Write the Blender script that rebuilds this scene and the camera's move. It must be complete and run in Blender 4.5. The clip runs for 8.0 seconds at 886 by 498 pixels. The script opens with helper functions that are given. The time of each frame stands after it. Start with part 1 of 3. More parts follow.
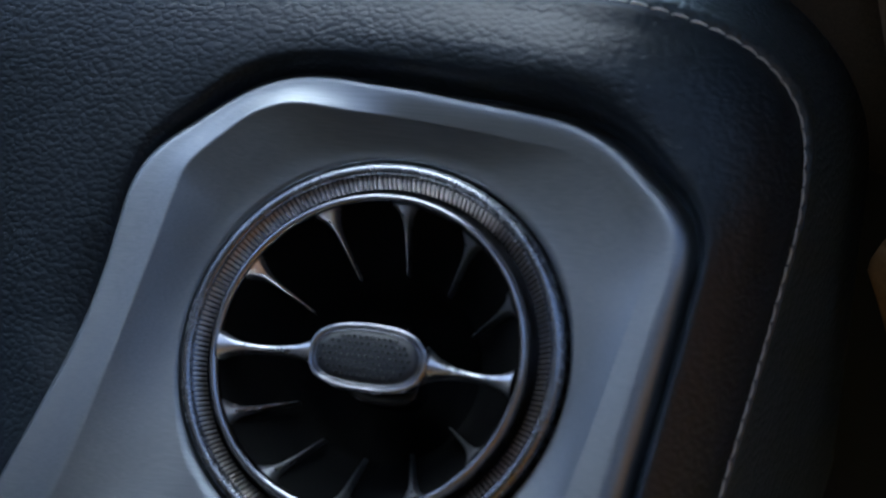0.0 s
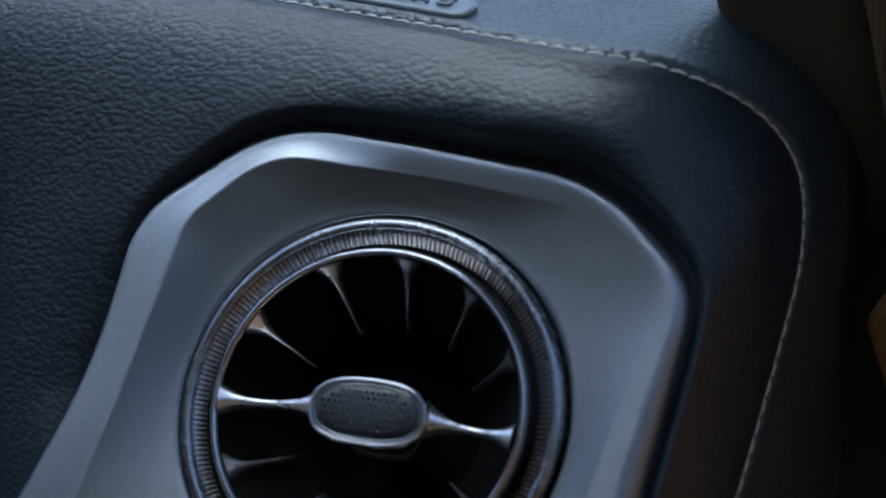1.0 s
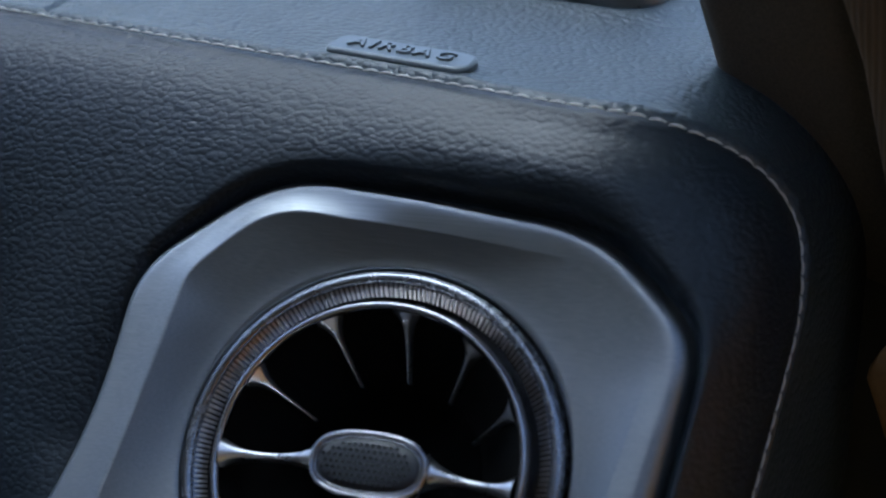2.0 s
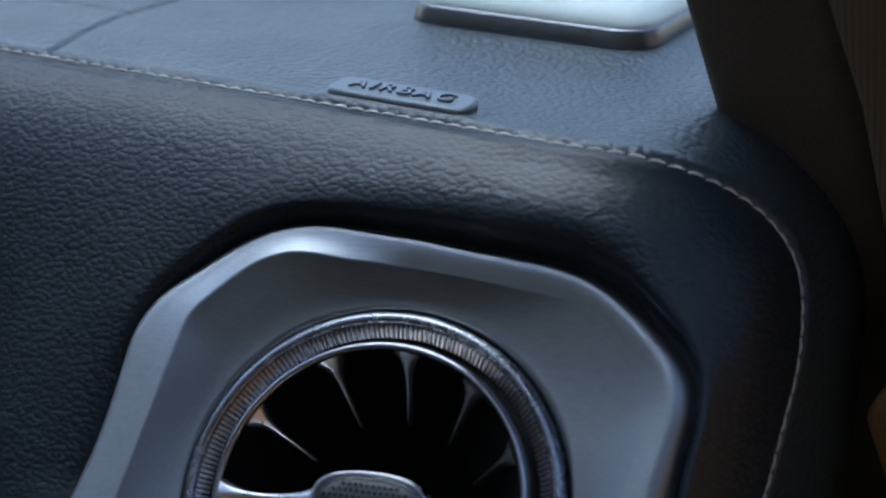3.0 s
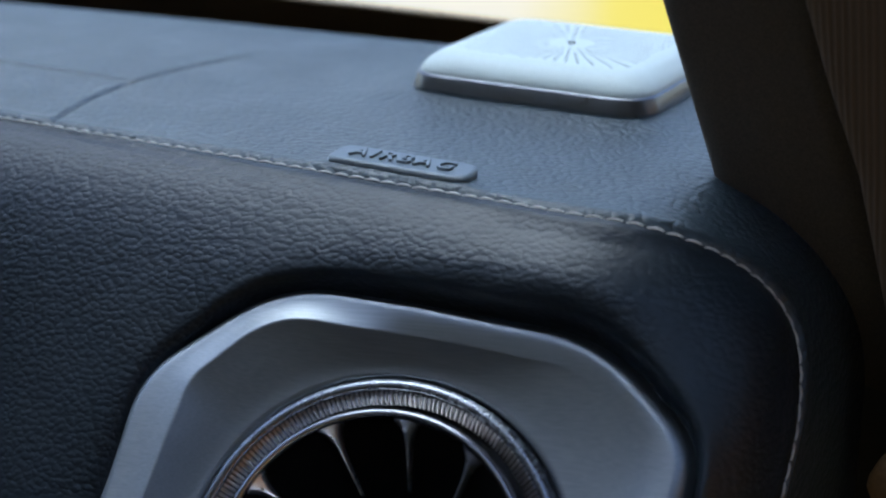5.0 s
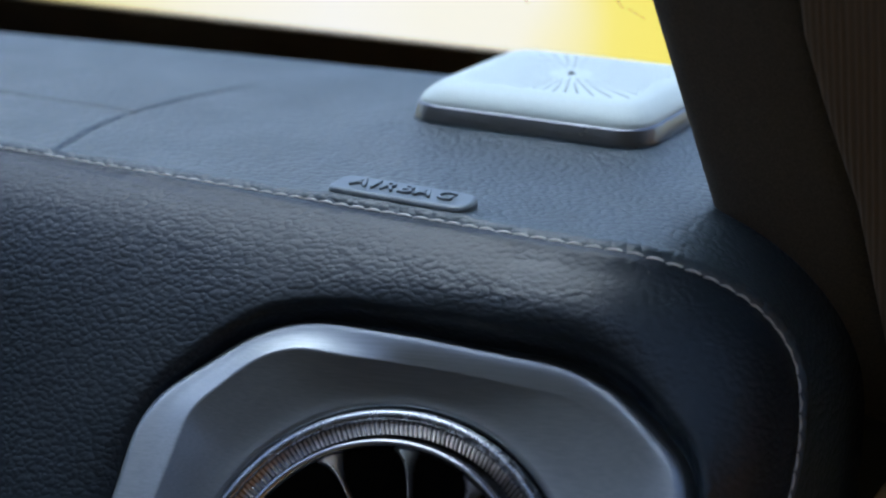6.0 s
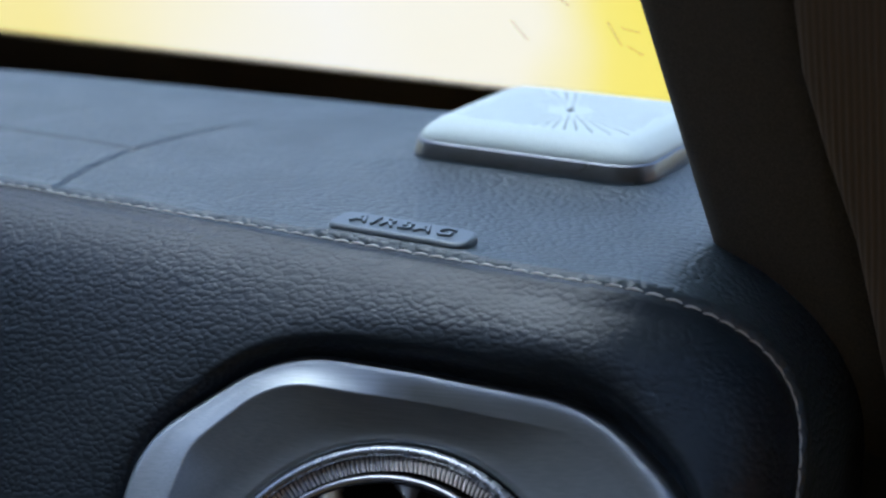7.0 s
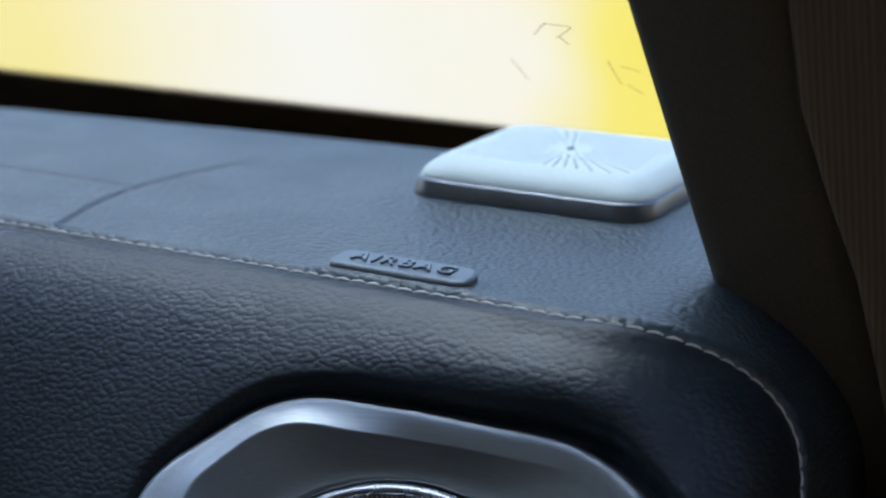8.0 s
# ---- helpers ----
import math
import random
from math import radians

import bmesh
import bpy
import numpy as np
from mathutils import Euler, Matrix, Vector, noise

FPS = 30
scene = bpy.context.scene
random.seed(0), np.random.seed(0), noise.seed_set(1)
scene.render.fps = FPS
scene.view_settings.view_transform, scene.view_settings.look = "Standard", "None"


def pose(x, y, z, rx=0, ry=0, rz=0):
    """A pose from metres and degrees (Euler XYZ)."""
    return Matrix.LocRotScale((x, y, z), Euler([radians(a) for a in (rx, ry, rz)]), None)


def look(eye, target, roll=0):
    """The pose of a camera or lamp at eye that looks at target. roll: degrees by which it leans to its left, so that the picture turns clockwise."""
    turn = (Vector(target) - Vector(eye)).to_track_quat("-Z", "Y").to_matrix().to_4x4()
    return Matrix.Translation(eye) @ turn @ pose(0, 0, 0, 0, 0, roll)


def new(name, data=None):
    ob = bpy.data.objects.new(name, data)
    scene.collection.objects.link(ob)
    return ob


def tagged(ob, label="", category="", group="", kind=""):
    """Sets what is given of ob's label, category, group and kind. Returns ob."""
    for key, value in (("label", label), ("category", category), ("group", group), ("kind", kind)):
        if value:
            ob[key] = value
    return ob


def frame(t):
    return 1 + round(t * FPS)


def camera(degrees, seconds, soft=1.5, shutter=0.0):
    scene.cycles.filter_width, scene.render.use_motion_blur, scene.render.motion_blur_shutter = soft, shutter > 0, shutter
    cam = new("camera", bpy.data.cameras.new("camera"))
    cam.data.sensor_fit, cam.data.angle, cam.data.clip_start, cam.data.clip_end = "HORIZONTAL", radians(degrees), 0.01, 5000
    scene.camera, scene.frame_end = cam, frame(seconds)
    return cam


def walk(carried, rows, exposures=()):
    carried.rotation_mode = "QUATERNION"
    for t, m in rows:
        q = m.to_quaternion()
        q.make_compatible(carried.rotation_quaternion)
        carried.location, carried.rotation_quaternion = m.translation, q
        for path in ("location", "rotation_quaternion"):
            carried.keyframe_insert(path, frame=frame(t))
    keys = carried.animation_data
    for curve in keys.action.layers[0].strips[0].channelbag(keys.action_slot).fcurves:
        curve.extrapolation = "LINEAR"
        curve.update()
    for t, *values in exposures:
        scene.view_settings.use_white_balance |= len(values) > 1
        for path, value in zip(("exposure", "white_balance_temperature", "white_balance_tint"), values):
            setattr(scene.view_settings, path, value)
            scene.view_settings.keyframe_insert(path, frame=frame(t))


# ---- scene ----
LENS = 29.28
cam = camera(LENS, 8.0, soft=2.2)
Z0 = 1.20                       # height of the eye over the street
# seconds, x, y, z (from the last eye), pitch, yaw, roll
PATH = [
    (0.0, -0.0039, 0.0070, -0.0041, -26.790, 28.842, 0.0),
    (0.5, -0.0037, 0.0066, -0.0037, -25.890, 28.846, 0.0),
    (1.0, -0.0034, 0.0061, -0.0034, -24.970, 28.850, 0.0),
    (1.5, -0.0030, 0.0055, -0.0029, -24.090, 28.858, 0.01),
    (2.0, -0.0027, 0.0049, -0.0024, -23.220, 28.870, 0.02),
    (3.5, -0.0020, 0.0037, -0.0017, -21.310, 28.885, 0.05),
    (4.0, -0.0017, 0.0031, -0.0013, -20.770, 28.880, 0.04),
    (4.5, -0.0014, 0.0026, -0.0011, -20.170, 28.880, 0.03),
    (6.0, -0.0007, 0.0012, -0.0005, -18.600, 28.880, 0.03),
    (6.5, -0.0004, 0.0007, -0.0003, -18.080, 28.880, 0.02),
    (7.0, -0.0002, 0.0004, -0.0002, -17.380, 28.882, 0.01),
    (7.5, 0.0, 0.0, 0.0, -16.720, 28.890, 0.0),
    (8.0, 0.0, 0.0, 0.0, -16.100, 28.900, 0.0),
]
walk(cam, [(t, pose(x, y, z + Z0, 90 + p, 0, w) @ pose(0, 0, 0, 0, 0, r)) for t, x, y, z, p, w, r in PATH],
     [(0.0, 0.0, 5950, 10), (8.0, 0.0, 5950, 10)])
cam.data.dof.use_dof = True
cam.data.dof.focus_distance = 0.465
cam.data.dof.aperture_fstop = 9.5

# ---- light ----
world = bpy.data.worlds.new("sky")
scene.world = world
world.use_nodes = True
wn = world.node_tree
sky = wn.nodes.new("ShaderNodeTexSky")
sky.sky_type, sky.sun_disc, sky.ozone_density = "NISHITA", False, 1.0
sky.sun_elevation, sky.sun_rotation = radians(70), radians(-60)
wn.links.new(sky.outputs[0], wn.nodes["Background"].inputs[0])
wn.nodes["Background"].inputs[1].default_value = 0.25
# unseen overhead fill, added in an invented roof opening to brighten the vent
lamp = bpy.data.lights.new("overhead_fill", "AREA")
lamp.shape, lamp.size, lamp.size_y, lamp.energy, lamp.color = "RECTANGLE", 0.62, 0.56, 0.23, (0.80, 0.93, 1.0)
veiled = bpy.data.lights.new("veiled_sun", "SUN")
veiled.energy, veiled.angle, veiled.color = 1.35, radians(40), (0.80, 0.95, 1.0)
veiled_sun = new("veiled_sun", veiled)
veiled_sun.matrix_basis = look((-1.5, 1.0, 5.0), (-0.2, 0.3, 1.0))
overhead_lamp = new("overhead_fill", lamp)
overhead_lamp.matrix_basis = pose(-0.56, -0.51, Z0 + 0.36, -12)


# ---- materials ----
def material(name, colour, rough=0.5, metal=0.0, **more):
    m = bpy.data.materials.new(name)
    m.use_nodes = True
    b = m.node_tree.nodes["Principled BSDF"]
    b.inputs["Base Color"].default_value = (*colour, 1)
    b.inputs["Roughness"].default_value = rough
    b.inputs["Metallic"].default_value = metal
    for key, value in more.items():
        b.inputs[key.replace("_", " ")].default_value = value
    return m, m.node_tree, b


def node(nt, kind, **values):
    n = nt.nodes.new("ShaderNode" + kind)
    for key, value in values.items():
        n.inputs[key].default_value = value
    return n


def ramp(nt, source, stops, smooth=False):
    r = nt.nodes.new("ShaderNodeValToRGB")
    e = r.color_ramp.elements
    while len(e) < len(stops):
        e.new(0.5)
    for el, (p, c) in zip(e, stops):
        el.position, el.color = p, (c, c, c, 1) if isinstance(c, (int, float)) else (*c, 1)
    if smooth:
        r.color_ramp.interpolation = "B_SPLINE"
    nt.links.new(source, r.inputs[0])
    return r.outputs[0]


def coords(nt, scale, which="Object"):
    tc, mp = nt.nodes.new("ShaderNodeTexCoord"), nt.nodes.new("ShaderNodeMapping")
    mp.inputs["Scale"].default_value = scale
    nt.links.new(tc.outputs[which], mp.inputs[0])
    return mp.outputs[0]


def leather(name, colour, pebble, stretch, depth, rough, gloss):
    """Grained hide: soft pebbles parted by fine valleys, uneven in size, with broader creasing over them."""
    m, nt, b = material(name, colour, rough)
    b.inputs["Specular IOR Level"].default_value = gloss
    co = coords(nt, stretch)
    warp = node(nt, "TexNoise", Scale=pebble * 0.4, Detail=2.0)
    nt.links.new(co, warp.inputs["Vector"])
    mix = nt.nodes.new("ShaderNodeMixRGB")
    mix.blend_type = "LINEAR_LIGHT"
    mix.inputs[0].default_value = 0.5 / pebble
    nt.links.new(co, mix.inputs[1]), nt.links.new(warp.outputs["Color"], mix.inputs[2])
    cells = []
    for size in (1.0, 1.9):
        v = nt.nodes.new("ShaderNodeTexVoronoi")
        v.feature = "SMOOTH_F1"
        v.inputs["Scale"].default_value, v.inputs["Smoothness"].default_value = pebble * size, 0.10
        nt.links.new(mix.outputs[0], v.inputs["Vector"])
        cells.append(ramp(nt, v.outputs["Distance"], [(0.0, 1.0), (0.25, 0.93), (0.5, 0.68), (0.85, 0.0)], True))
    crease = node(nt, "TexNoise", Scale=pebble * 0.22, Detail=3.0, Roughness=0.6)
    nt.links.new(mix.outputs[0], crease.inputs["Vector"])
    height = cells[0]
    for source, share in ((cells[1], 0.16), (crease.outputs[0], 0.45)):
        add = nt.nodes.new("ShaderNodeMath")
        add.operation = "MULTIPLY_ADD"
        add.inputs[1].default_value = share
        nt.links.new(source, add.inputs[0]), nt.links.new(height, add.inputs[2])
        height = add.outputs[0]
    bump = node(nt, "Bump", Strength=1.0, Distance=depth)
    nt.links.new(height, bump.inputs["Height"])
    nt.links.new(bump.outputs[0], b.inputs["Normal"])
    wear = node(nt, "TexNoise", Scale=30.0, Detail=3.0)
    nt.links.new(coords(nt, (1, 1, 1)), wear.inputs["Vector"])
    nt.links.new(ramp(nt, wear.outputs[0], [(0.3, rough - 0.05), (0.7, rough + 0.05)]), b.inputs["Roughness"])
    return m


def brushed(name, colour, rough, streak=(60, 2500, 2500), depth=0.00002):
    m, nt, b = material(name, colour, rough, 1.0)
    co = coords(nt, streak)
    n1 = node(nt, "TexNoise", Scale=1.0, Detail=3.0)
    nt.links.new(co, n1.inputs["Vector"])
    n2 = node(nt, "TexNoise", Scale=45.0, Detail=3.0)
    nt.links.new(coords(nt, (1, 1, 1)), n2.inputs["Vector"])
    s = nt.nodes.new("ShaderNodeMath")
    s.operation = "MULTIPLY_ADD"
    s.inputs[1].default_value = 0.35
    nt.links.new(n2.outputs[0], s.inputs[0]), nt.links.new(n1.outputs[0], s.inputs[2])
    nt.links.new(ramp(nt, s.outputs[0], [(0.35, rough - 0.015), (1.0, rough + 0.03)]), b.inputs["Roughness"])
    b.inputs["Anisotropic"].default_value = 0.35
    tint = node(nt, "TexNoise", Scale=1.0, Detail=2.0)
    nt.links.new(coords(nt, (streak[0] * 0.6, streak[1] * 1.6, streak[2])), tint.inputs["Vector"])
    nt.links.new(ramp(nt, tint.outputs[0], [(0.3, [c * 0.88 for c in colour]), (0.7, [min(1, c * 1.1) for c in colour])]), b.inputs["Base Color"])
    return m


def speckled(name, colour, rough, scale, depth, metal=0.0, vary=0.25):
    m, nt, b = material(name, colour, rough, metal)
    n1 = node(nt, "TexNoise", Scale=scale, Detail=4.0, Roughness=0.65)
    nt.links.new(coords(nt, (1, 1, 1)), n1.inputs["Vector"])
    lo, hi = [c * (1 - vary) for c in colour], [min(1, c * (1 + vary)) for c in colour]
    nt.links.new(ramp(nt, n1.outputs[0], [(0.3, lo), (0.7, hi)]), b.inputs["Base Color"])
    nt.links.new(ramp(nt, n1.outputs[0], [(0.3, rough - 0.05), (0.7, rough + 0.05)]), b.inputs["Roughness"])
    if not metal:
        bump = node(nt, "Bump", Strength=0.6, Distance=depth)
        nt.links.new(n1.outputs[0], bump.inputs["Height"])
        nt.links.new(bump.outputs[0], b.inputs["Normal"])
    return m


def ribbed(name, colour, rough, lines, depth):
    m, nt, b = material(name, colour, rough)
    w = nt.nodes.new("ShaderNodeTexWave")
    w.inputs["Scale"].default_value, w.inputs["Distortion"].default_value = lines, 1.2
    w.inputs["Detail Scale"].default_value = 3.0
    nt.links.new(coords(nt, (1, 0.2, 0.05)), w.inputs["Vector"])
    nt.links.new(ramp(nt, w.outputs[0], [(0.0, [c * 0.8 for c in colour]), (1.0, [c * 1.1 for c in colour])]), b.inputs["Base Color"])
    bump = node(nt, "Bump", Strength=0.7, Distance=depth)
    nt.links.new(w.outputs[0], bump.inputs["Height"])
    nt.links.new(bump.outputs[0], b.inputs["Normal"])
    return m


# one leather twice: the face's shade and the top's light are in the colours
HIDE_FACE_SHADED = leather("leather_face_shaded", (0.0090, 0.0145, 0.0205), 560, (0.78, 1.20, 1.0), 0.00017, 0.40, 0.46)
HIDE_TOP_LIT = leather("leather_top_lit", (0.028, 0.041, 0.050), 540, (0.85, 0.90, 1.0), 0.00036, 0.40, 0.65)
SATIN = brushed("satin_silver", (0.265, 0.28, 0.295), 0.39)
CHROME = speckled("chrome", (0.44, 0.44, 0.46), 0.16, 300, 0.00001, 1.0, 0.06)
RING_METAL = speckled("ring_metal", (0.30, 0.31, 0.335), 0.26, 300, 0.00001, 1.0, 0.06)
RIB_METAL = speckled("rib_metal", (0.52, 0.47, 0.42), 0.32, 300, 0.00001, 1.0, 0.06)
DARK_CHROME = speckled("dark_chrome", (0.20, 0.20, 0.215), 0.22, 300, 0.00001, 1.0, 0.08)
SOFT_CHROME = speckled("soft_chrome", (0.80, 0.80, 0.82), 0.30, 300, 0.00001, 1.0, 0.06)
BLACK = speckled("black_plastic", (0.008, 0.008, 0.009), 0.45, 900, 0.00005)
GLOSS = speckled("gloss_black", (0.006, 0.006, 0.007), 0.2, 300, 0.00001)
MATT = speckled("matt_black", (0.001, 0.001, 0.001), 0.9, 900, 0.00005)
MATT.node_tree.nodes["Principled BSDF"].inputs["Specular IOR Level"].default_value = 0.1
GRIP = speckled("grip_rubber", (0.014, 0.016, 0.020), 0.5, 1500, 0.00004)
THREAD = speckled("thread", (0.57, 0.56, 0.53), 0.7, 4000, 0.0001)
SPEAKER = speckled("speaker_silver", (0.49, 0.55, 0.535), 0.50, 900, 0.00002, 0.0, 0.05)
FRAME_METAL = speckled("frame_metal", (0.22, 0.23, 0.25), 0.32, 300, 0.00001, 1.0, 0.06)
PLATE = speckled("badge_plastic", (0.12, 0.145, 0.165), 0.34, 2500, 0.00003)
HOLE = speckled("shaded_mesh", (0.13, 0.145, 0.15), 0.6, 900, 0.00002)
CLOTH = speckled("pillar_cloth", (0.066, 0.052, 0.038), 0.9, 1400, 0.0002, 0, 0.4)
RIB = ribbed("ribbed_cloth", (0.10, 0.060, 0.030), 0.85, 160, 0.0003)
FRIT = speckled("black_ceramic", (0.13, 0.085, 0.038), 0.5, 400, 0.00002)
CARPET = speckled("carpet", (0.02, 0.02, 0.022), 0.95, 600, 0.001, 0, 0.4)
LINER = speckled("headliner", (0.22, 0.22, 0.235), 0.95, 800, 0.0005)
ASPHALT = speckled("asphalt", (0.05, 0.05, 0.052), 0.9, 60, 0.004, 0, 0.4)
PAINT = speckled("body_paint", (0.10, 0.085, 0.07), 0.35, 200, 0.00001)
GLASS, gnt, gb = material("windscreen_glass", (1, 1, 1), 0.0)
gb.inputs["Transmission Weight"].default_value, gb.inputs["IOR"].default_value = 1.0, 1.0
# bright outside: the daylight is put in as the backdrop's own glow
BACK, bnt, bb = material("yellow_outside_glow", (0.5, 0.4, 0.1), 0.9)
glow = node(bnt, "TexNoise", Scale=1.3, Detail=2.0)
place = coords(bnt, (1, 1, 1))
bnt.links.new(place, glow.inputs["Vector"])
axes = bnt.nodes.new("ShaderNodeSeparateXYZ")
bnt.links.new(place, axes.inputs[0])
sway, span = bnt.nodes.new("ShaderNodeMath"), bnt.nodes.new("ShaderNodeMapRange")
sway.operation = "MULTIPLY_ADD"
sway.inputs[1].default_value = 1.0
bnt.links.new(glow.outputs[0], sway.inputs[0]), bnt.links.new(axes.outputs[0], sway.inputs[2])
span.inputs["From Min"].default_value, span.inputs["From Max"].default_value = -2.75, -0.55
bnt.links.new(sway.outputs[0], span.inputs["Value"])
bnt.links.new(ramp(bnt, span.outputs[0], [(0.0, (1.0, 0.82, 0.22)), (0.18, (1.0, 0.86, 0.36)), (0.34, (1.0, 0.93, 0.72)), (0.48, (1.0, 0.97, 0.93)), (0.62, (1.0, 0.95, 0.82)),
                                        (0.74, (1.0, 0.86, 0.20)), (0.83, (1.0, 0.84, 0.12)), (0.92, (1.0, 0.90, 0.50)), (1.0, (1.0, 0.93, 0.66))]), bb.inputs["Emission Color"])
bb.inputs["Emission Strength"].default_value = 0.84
LEAVES = speckled("leaf_litter", (0.30, 0.20, 0.06), 0.9, 18, 0.01, 0, 0.5)


# ---- mesh helpers ----
def mesh_of(name, verts, faces, mat, smooth=True):
    me = bpy.data.meshes.new(name)
    me.from_pydata([tuple(v) for v in verts], [], [tuple(f) for f in faces])
    me.materials.append(mat)
    if smooth:
        me.polygons.foreach_set("use_smooth", [True] * len(me.polygons))
    me.update()
    return me


def put(name, me, parent=None, label="", m=None):
    ob = new(name, me)
    ob.parent = parent
    if m is not None:
        ob.matrix_basis = m
    return tagged(ob, label)


def part(name, bm, mat, parent=None, label="", smooth=True, m=None):
    me = bpy.data.meshes.new(name)
    bmesh.ops.recalc_face_normals(bm, faces=bm.faces)
    bm.to_mesh(me)
    bm.free()
    me.materials.append(mat)
    if smooth:
        me.polygons.foreach_set("use_smooth", [True] * len(me.polygons))
    return put(name, me, parent, label, m)


def thing(name, label, category, m=None, group="", kind=""):
    ob = new(name)
    ob.empty_display_size = 0.02
    if m is not None:
        ob.matrix_basis = m
    return tagged(ob, label, category, group, kind)


def grid_faces(rows, cols, closed=False):
    out = []
    for i in range(rows - 1):
        for j in range(cols if closed else cols - 1):
            k = (j + 1) % cols
            out.append((i * cols + j, i * cols + k, (i + 1) * cols + k, (i + 1) * cols + j))
    return out


def lathe(profile, steps=192):
    """Verts and faces of a profile of (radius, height) turned round z."""
    verts = [(r * math.cos(2 * math.pi * j / steps), r * math.sin(2 * math.pi * j / steps), h) for r, h in profile for j in range(steps)]
    return verts, grid_faces(len(profile), steps, True)


def box(size, bevel=0.0, segments=2):
    bm = bmesh.new()
    bmesh.ops.create_cube(bm, size=1.0)
    bmesh.ops.scale(bm, vec=size, verts=bm.verts)
    if bevel:
        bmesh.ops.bevel(bm, geom=bm.edges[:], offset=bevel, segments=segments, affect="EDGES", profile=0.5)
    return bm


def rounded(points, radius, steps=8):
    """A closed outline of (x, y) corners with filleted corners."""
    out = []
    for i, p in enumerate(points):
        a, p, b = Vector(points[i - 1]), Vector(p), Vector(points[(i + 1) % len(points)])
        r = radius[i] if isinstance(radius, (list, tuple)) else radius
        da, db = (a - p), (b - p)
        r = min(r, da.length * 0.45, db.length * 0.45)
        p0, p1 = p + da.normalized() * r, p + db.normalized() * r
        for k in range(steps + 1):
            t = k / steps
            out.append((1 - t) ** 2 * p0 + 2 * t * (1 - t) * p + t * t * p1)
    return [(q.x, q.y) for q in out]


def polar(outline, angles):
    """The outline's radius from the origin at each angle."""
    pts = np.array(outline)
    a, b = pts, np.roll(pts, -1, axis=0)
    out = []
    for t in angles:
        d = np.array((math.cos(t), math.sin(t)))
        e = b - a
        den = d[0] * e[:, 1] - d[1] * e[:, 0]
        den = np.where(abs(den) < 1e-12, 1e-12, den)
        s = (a[:, 0] * e[:, 1] - a[:, 1] * e[:, 0]) / den
        w = (a[:, 0] * d[1] - a[:, 1] * d[0]) / den
        ok = (s > 0) & (w >= -1e-6) & (w <= 1 + 1e-6)
        out.append(s[ok].max())
    return np.array(out)


# ---- the dashboard's frame of the vent: u along, v up, n out of the panel ----
U, V, N = Vector((0.9804, 0.1930, 0.0389)), Vector((-0.1557, 0.6390, 0.7533)), Vector((0.1205, -0.7446, 0.6566))
CENTRE = Vector((-0.1942, 0.3156, -0.2187 + Z0))
FACE = Matrix((U, V, N)).transposed().to_4x4()
FACE.translation = CENTRE
FACE_INV = FACE.inverted()
TOP = Z0 - 0.138                # height of the dashboard's top
BEND, ROUND = -0.165, 0.055     # where the top rolls over into the end, and how round

SEAM_L = [-9, 0.0, 0.0065, 0.0202, 0.0345, 0.0431, 0.0552, 0.0636, 0.0712, 0.0864, 0.1015, 0.1146, 0.1287, 0.40]
SEAM_Y = [0.3795, 0.3797, 0.3811, 0.3867, 0.3947, 0.3985, 0.4005, 0.3982, 0.3925, 0.3815, 0.3706, 0.3605, 0.3484, 0.106]


def seam_y(l):
    return float(np.mean(np.interp(l + np.linspace(-0.006, 0.006, 9), SEAM_L, SEAM_Y)))


def skin(l):
    """x and z, and the outward way, on the dashboard's skin at the length l along its cross-section, from the bend."""
    if l <= 0:
        return BEND + l, TOP, 0.0, 1.0
    a = l / ROUND
    if a < math.pi / 2:
        return BEND + ROUND * math.sin(a), TOP - ROUND * (1 - math.cos(a)), math.sin(a), math.cos(a)
    return BEND + ROUND, TOP - ROUND - (l - ROUND * math.pi / 2), 1.0, 0.0


def seam_point(l):
    x, z, ax, az = skin(l)
    return Vector((x, seam_y(l), z))


dashboard = thing("dashboard", "dark blue-black grained leather dashboard with pale stitching", "dashboard", pose(-0.5, 0.5, Z0 - 0.3))
DASH_INV = dashboard.matrix_basis.inverted()

# speaker and badge places, which the hide swells round
SPK = (-0.2295, 0.504)
SPK_W, SPK_D = 0.085, 0.077


def sd_box(x, y, cx, cy, w, d):
    return math.hypot(max(abs(x - cx) - w / 2, 0), max(abs(y - cy) - d / 2, 0))


def lid_x(y):
    """The airbag lid's side joint, a gently bowed line."""
    t = (y - 0.382) / 0.098
    return -0.3464 - 0.042 * t + 0.0405 * t * t


def hem(x):
    """Where the top ends before the windscreen."""
    return 0.529 + 0.08 * (x + 0.34) - 0.10 * (x + 0.30) ** 2


